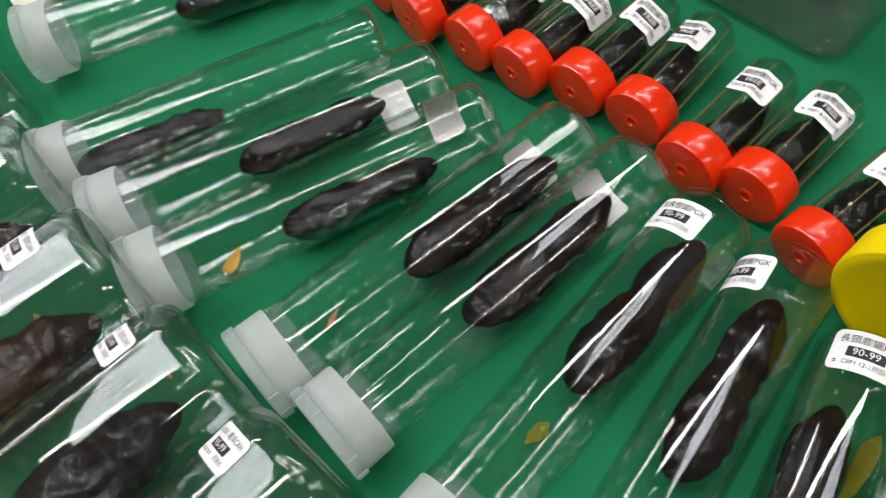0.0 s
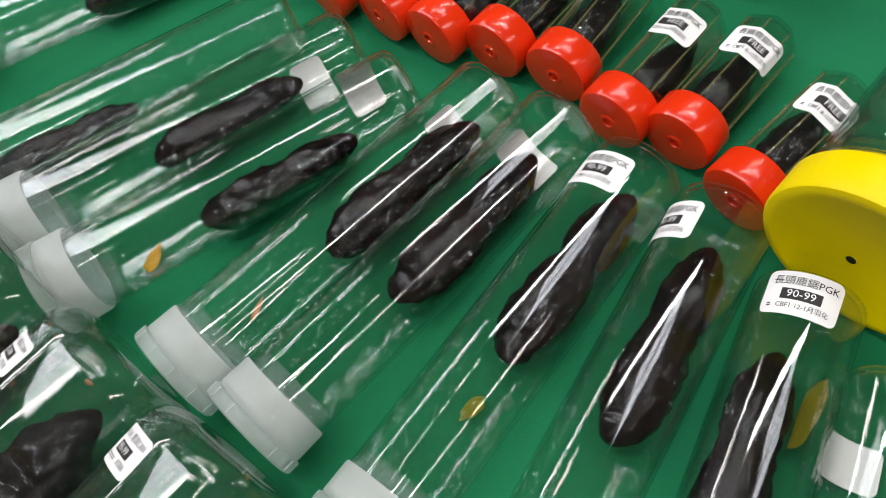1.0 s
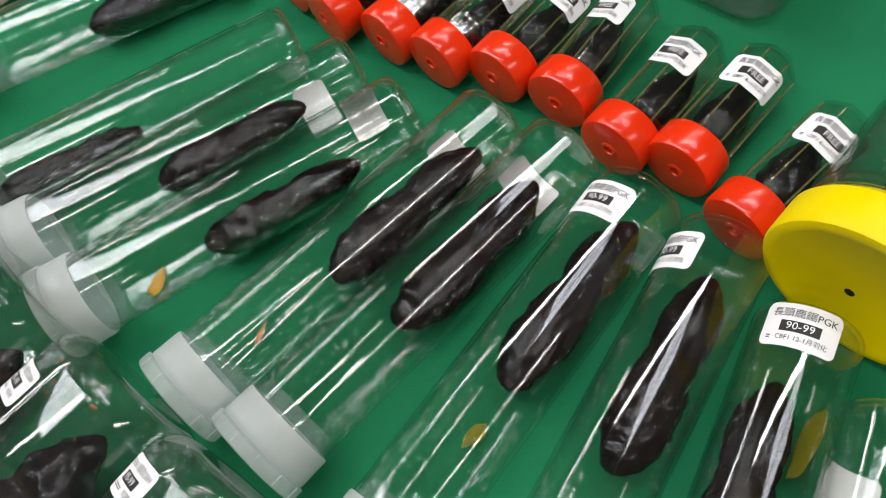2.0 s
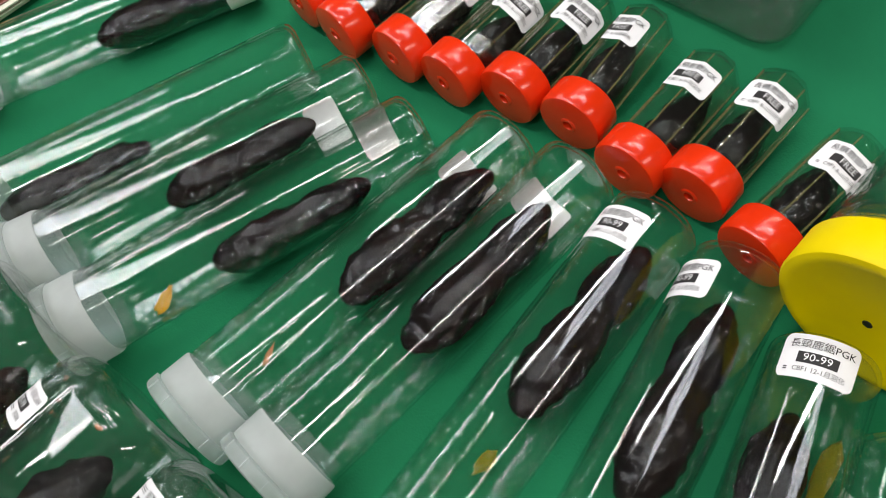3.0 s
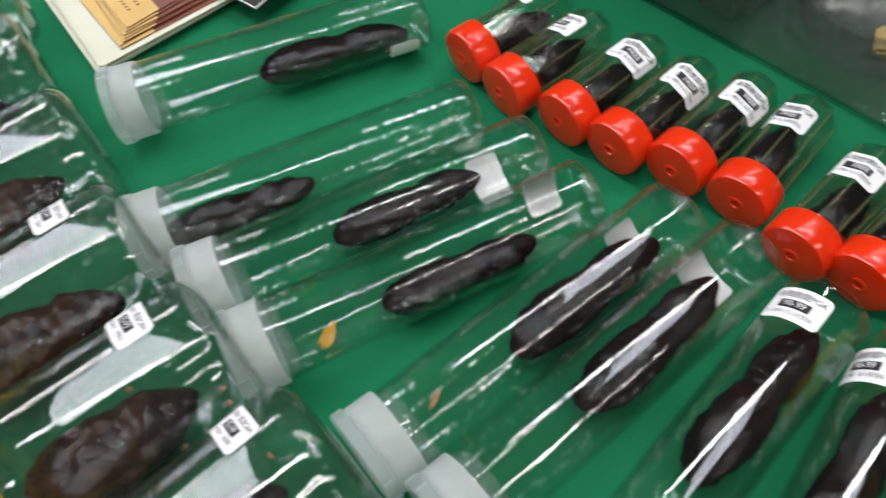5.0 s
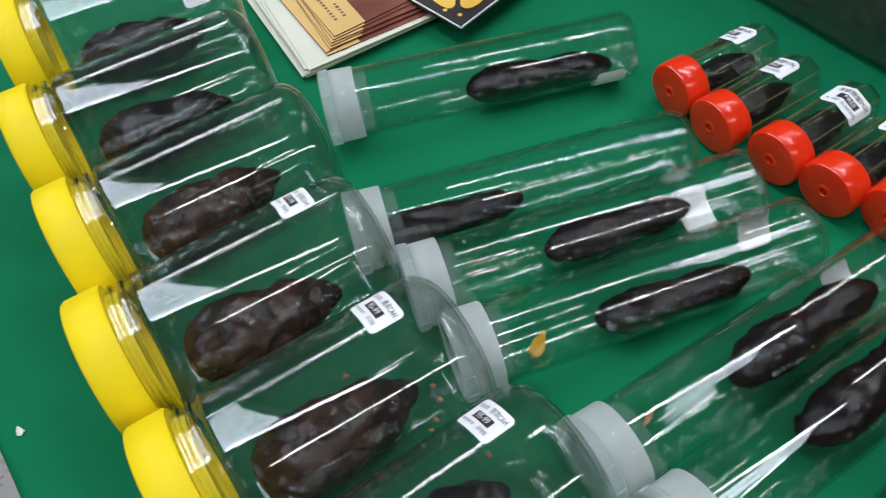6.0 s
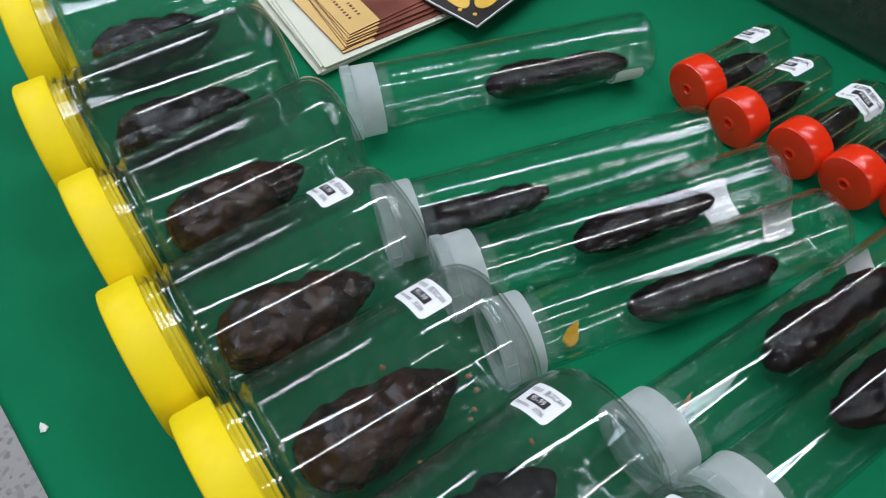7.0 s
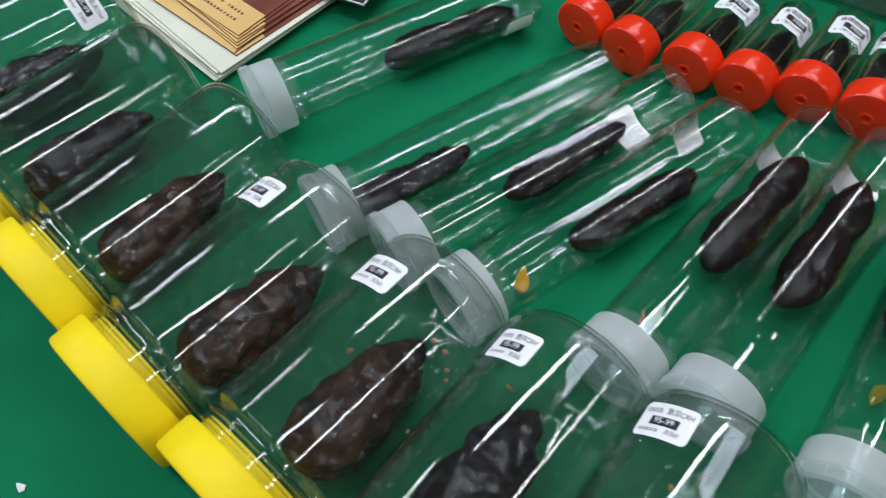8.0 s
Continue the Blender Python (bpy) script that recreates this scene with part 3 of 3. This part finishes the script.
# ---- loose bits ----
def blob(sx, sy, sz, seed, segs=14):
    bm = bmesh.new()
    bmesh.ops.create_uvsphere(bm, u_segments=segs, v_segments=8, radius=1)
    for v in bm.verts:
        k = 1 + 0.6 * noise.noise(v.co * 1.5 + Vector((seed, seed, 0)))
        v.co = Vector((v.co.x * sx * k * (1 - 0.35 * v.co.y), v.co.y * sy * k, v.co.z * sz))
    return bm


def on_table(name, bm, material, x, y, z, turn, label, category):
    ob = part(name, bm, material)
    ob.matrix_world = pose(x * U, y * U, TOP + z, 0, 0, turn)
    return tagged(ob, label, category)


on_table("jelly_smear", blob(0.0030, 0.0080, 0.0009, 3), AMBER, -2.22, -2.44, 0.0046, -35, "glossy amber smear of jelly inside a clear tube", "jelly")
for k, (hold, hx, hy, sx, sy) in enumerate(((tube_things[6], 1.55, 0.05, 0.0028, 0.006), (tube_things[8], 3.45, -0.30, 0.0045, 0.013))):
    ob = part("jelly_smear", blob(sx, sy, 0.0007, 11 + k), OLIVE)
    ob.matrix_world = hold.matrix_world @ pose(0, 0, 0, math.degrees(math.asin(-hy / 0.44)) * -1) @ pose(hx * U, 0, (-TUBE_R + 0.06) * U, 0, 0, 80)
    tagged(ob, "olive-amber smear of jelly inside a clear tube", "jelly")
crng = random.Random(9)
for k in range(34):
    hold = jar_things[(3, 4, 4, 5, 6)[k % 5]]
    ob = part("dry_crumb", blob(crng.uniform(0.0008, 0.002), crng.uniform(0.001, 0.0024), 0.0006, k, 7), CRUMB)
    ob.matrix_world = hold.matrix_world @ pose(0, 0, 0, crng.uniform(-60, 50)) @ pose(crng.uniform(1.0, 3.1) * U, 0, (-JAR_R + 0.05) * U, 0, 0, crng.uniform(0, 180))
    tagged(ob, "small reddish-brown crumb stuck inside a wide jar", "crumb", "crumbs in the jars")
on_table("pale_chip", blob(0.0020, 0.0030, 0.0006, 5, 6), CHIP, -8.455, -2.21, 0.0008, 30, "small pale chip lying on the green cloth", "chip")
on_table("dry_crumb", blob(0.0012, 0.005, 0.0008, 7, 8), CRUMB, -1.25, -3.58, 0.0050, -40, "thin dry brown crumb inside a clear tube", "crumb")


# ---- stack of leaflets and the patterned card ----
def sheet(name, x, y, w, h, z, turn, material, label, thick=0.0006):
    bm = slab((w * U, h * U, thick), 0.0)
    bmesh.ops.translate(bm, verts=bm.verts, vec=(w * U / 2, h * U / 2, 0))
    ob = part(name, bm, material)
    ob.matrix_world = pose(x * U, y * U, TOP + z, 0, 0, turn)
    return tagged(ob, label, "leaflet", "leaflets")


rng = random.Random(5)
for k in range(9):
    sheet("cream_leaflet", -4.68 + rng.uniform(-0.06, 0.06) + 0.01 * k, 2.90 + rng.uniform(-0.03, 0.06), 3.5, 5.0, 0.0008 + 0.0009 * k, 20 + rng.uniform(-1.2, 1.2), CREAM, "cream paper leaflet in a loose stack on the cloth", 0.0008)
for k in range(7):
    ob = sheet("brown_leaflet", -4.30 + 0.025 * k + rng.uniform(-0.03, 0.03), 3.10 + 0.045 * k, 2.6, 4.6, 0.0092 + 0.0008 * k, 20 + rng.uniform(-3.5, 3.5), MAROON, "brown printed leaflet with a tan edge strip", 0.0005)
    bm = slab((0.55 * U, 4.58 * U, 0.0002), 0)
    bmesh.ops.translate(bm, verts=bm.verts, vec=(0.28 * U, 2.3 * U, 0.0005))
    strip = part("edge_strip", bm, TAN, ob, "tan strip along the edge")
    if k == 6:
        bm = bmesh.new()
        for row in (0.2, 0.36):
            for q in range(26):
                if rng.random() < 0.85:
                    box(bm, (0.05 * U, rng.uniform(0.03, 0.06) * U, 0.0001), pose(row * U, (0.35 + 0.085 * q) * U, 0.00077))
        part("print_rows", bm, MAROON, strip, "two rows of small dark print")

card = empty("patterned_card", pose(-2.205 * U, 2.93 * U, TOP + 0.001, 0, 0, 36))
tagged(card, "flat black card with yellow patches and white edge, raised on an added dark block", "box")
# inset black block, added as the shade beneath the raised thin card
bm = slab((1.7 * U, 1.5 * U, 0.31 * U), 0.0008)
bmesh.ops.translate(bm, verts=bm.verts, vec=(1.25 * U, 1.1 * U, 0))
part("shade_block", bm, CARD_BLACK, card)
bm = slab((2.2 * U, 1.9 * U, 0.05 * U), 0.0004)
bmesh.ops.translate(bm, verts=bm.verts, vec=(1.1 * U, 0.95 * U, 0.31 * U))
part("card_sheet", bm, CARD_BLACK, card)
bm = bmesh.new()
box(bm, (2.2 * U, 0.016 * U, 0.0012), pose(1.1 * U, 0.008 * U, 0.36 * U + 0.0008))
box(bm, (0.016 * U, 1.87 * U, 0.0012), pose(0.008 * U, 0.965 * U, 0.36 * U + 0.0008))
part("edge", bm, PAPER, card, "thin white edge")
for px, py, pw, ph, turn in ((0.78, 0.40, 0.85, 0.34, 14), (1.62, 0.46, 0.66, 0.42, 8), (0.40, 0.86, 0.36, 0.85, -14), (0.46, 1.62, 0.42, 0.5, -6), (1.15, 1.1, 0.5, 0.45, 45), (0.22, 0.24, 0.07, 0.07, 0), (0.16, 0.5, 0.07, 0.07, 0), (0.9, 0.13, 0.07, 0.07, 0), (1.6, 0.14, 0.07, 0.07, 0)):
    bm = bmesh.new()
    bmesh.ops.create_cone(bm, cap_ends=True, segments=20, radius1=0.5, radius2=0.5, depth=0.0006)
    for v in bm.verts:
        v.co = Vector((v.co.x * pw * U, v.co.y * ph * U * (1.25 - 0.5 * (v.co.x + 0.5)), v.co.z))
    bmesh.ops.transform(bm, matrix=pose(px * U, py * U, 0.36 * U + 0.0005, 0, 0, turn), verts=bm.verts)
    part("patch", bm, CARD_YELLOW, card, "yellow patch")

# ---- grey box with round dishes ----
BOX = Vector((5.12, -2.47, 0)) * U
crate = empty("storage_box", Matrix.Translation((BOX.x, BOX.y, TOP + 0.001)) @ pose(0, 0, 0, 0, 0, 28.6))
tagged(crate, "grey translucent plastic box standing on the cloth", "box")
bw, bl, bh, rad = 6.0 * U, 7.6 * U, 2.6 * U, 0.4 * U


def rounded_outline(w, l, r, inset=0.0, flare=0.0):
    pts = []
    for cx, cy, start in ((w - r, l - r, 0), (r, l - r, 90), (r, r, 180), (w - r, r, 270)):
        for k in range(7):
            a = radians(start + 15 * k)
            pts.append((cx + (r - inset + flare) * math.cos(a), cy + (r - inset + flare) * math.sin(a)))
    return pts


bm = bmesh.new()
levels = [(0.0, 0.006), (0.0015, 0.002), (0.006, 0.0), (bh * 0.5, -0.002), (bh, -0.004)]
rings = [[bm.verts.new((x, y, z)) for x, y in rounded_outline(bw, bl, rad, inset)] for z, inset in levels]
rings += [[bm.verts.new((x, y, max(z, 0.0022))) for x, y in rounded_outline(bw, bl, rad, inset + 0.0018)] for z, inset in levels[::-1]]
for a, b in zip(rings, rings[1:]):
    for k in range(len(a)):
        bm.faces.new((a[k], a[(k + 1) % len(a)], b[(k + 1) % len(a)], b[k]))
bm.faces.new(rings[0])
bm.faces.new(rings[-1])
part("box_shell", bm, BOX_PLASTIC, crate, "translucent grey shell with rounded corners", 50)


bm = bmesh.new()
lip = [(bh - 0.003, -0.0045), (bh - 0.003, -0.009), (bh + 0.0005, -0.0095), (bh + 0.0015, -0.0085), (bh + 0.0015, -0.0045)]
rings = [[bm.verts.new((x, y, z)) for x, y in rounded_outline(bw, bl, rad, inset)] for z, inset in lip]
for a, b in zip(rings, rings[1:] + rings[:1]):
    for k in range(len(a)):
        bm.faces.new((a[k], a[(k + 1) % len(a)], b[(k + 1) % len(a)], b[k]))
part("rim", bm, BOX_PLASTIC, crate, "turned-out upper rim", 50)
bm = bmesh.new()
for r0, r1 in ((1.7, 1.6), (1.2, 1.1)):
    pts = [(r0, 0.0022), (r0, 0.0032), (r1, 0.0032), (r1, 0.0022)]
    rr = [[bm.verts.new(((2.3 + q * math.cos(math.pi * k / 20)) * U, (1.9 + q * math.sin(math.pi * k / 20)) * U, z)) for k in range(40)] for q, z in pts]
    for a, b in zip(rr, rr[1:]):
        for k in range(40):
            bm.faces.new((a[k], a[(k + 1) % 40], b[(k + 1) % 40], b[k]))
part("base_ring", bm, BOX_PLASTIC, crate, "raised rings in the box floor", 50)


def inside_box(name, bm, material, x, y, z, turn, label, category):
    ob = part(name, bm, material)
    ob.matrix_world = crate.matrix_world @ pose(x * U, y * U, z, 0, 0, turn)
    return tagged(ob, label, category)


bm = slab((5.5 * U, 4.4 * U, 1.5 * U), 0.006)
bmesh.ops.subdivide_edges(bm, edges=bm.edges[:], cuts=3, use_grid_fill=True)
for v in bm.verts:
    if v.co.z > 0.02:
        v.co.z += 0.006 * noise.noise(v.co * 30)
inside_box("dark_substrate", bm, DARK_MIX, 3.0, 5.1, 0.0026, 0, "dark damp substrate filling the back of a grey box", "substrate")
bm = lathe([(0.0, 0.0), (0.0, 0.95), (0.03, 1.0), (0.7, 1.1), (0.72, 1.14), (0.75, 1.14), (0.75, 1.08), (0.06, 0.96), (0.04, 0.0)], 40)
bmesh.ops.transform(bm, matrix=pose(0, 0, 0, 0, -90, 0), verts=bm.verts)
inside_box("round_dish", bm, BOX_PLASTIC, 1.5, 1.6, 0.0026, 0, "round translucent dish standing inside a grey box", "dish")
bm = slab((0.5 * U, 0.9 * U, 0.006), 0.002)
inside_box("tan_slice", bm, TAN, 1.25, 1.05, 0.0026 + 0.05 * U, 25, "tan slice of food lying in a round dish", "food")
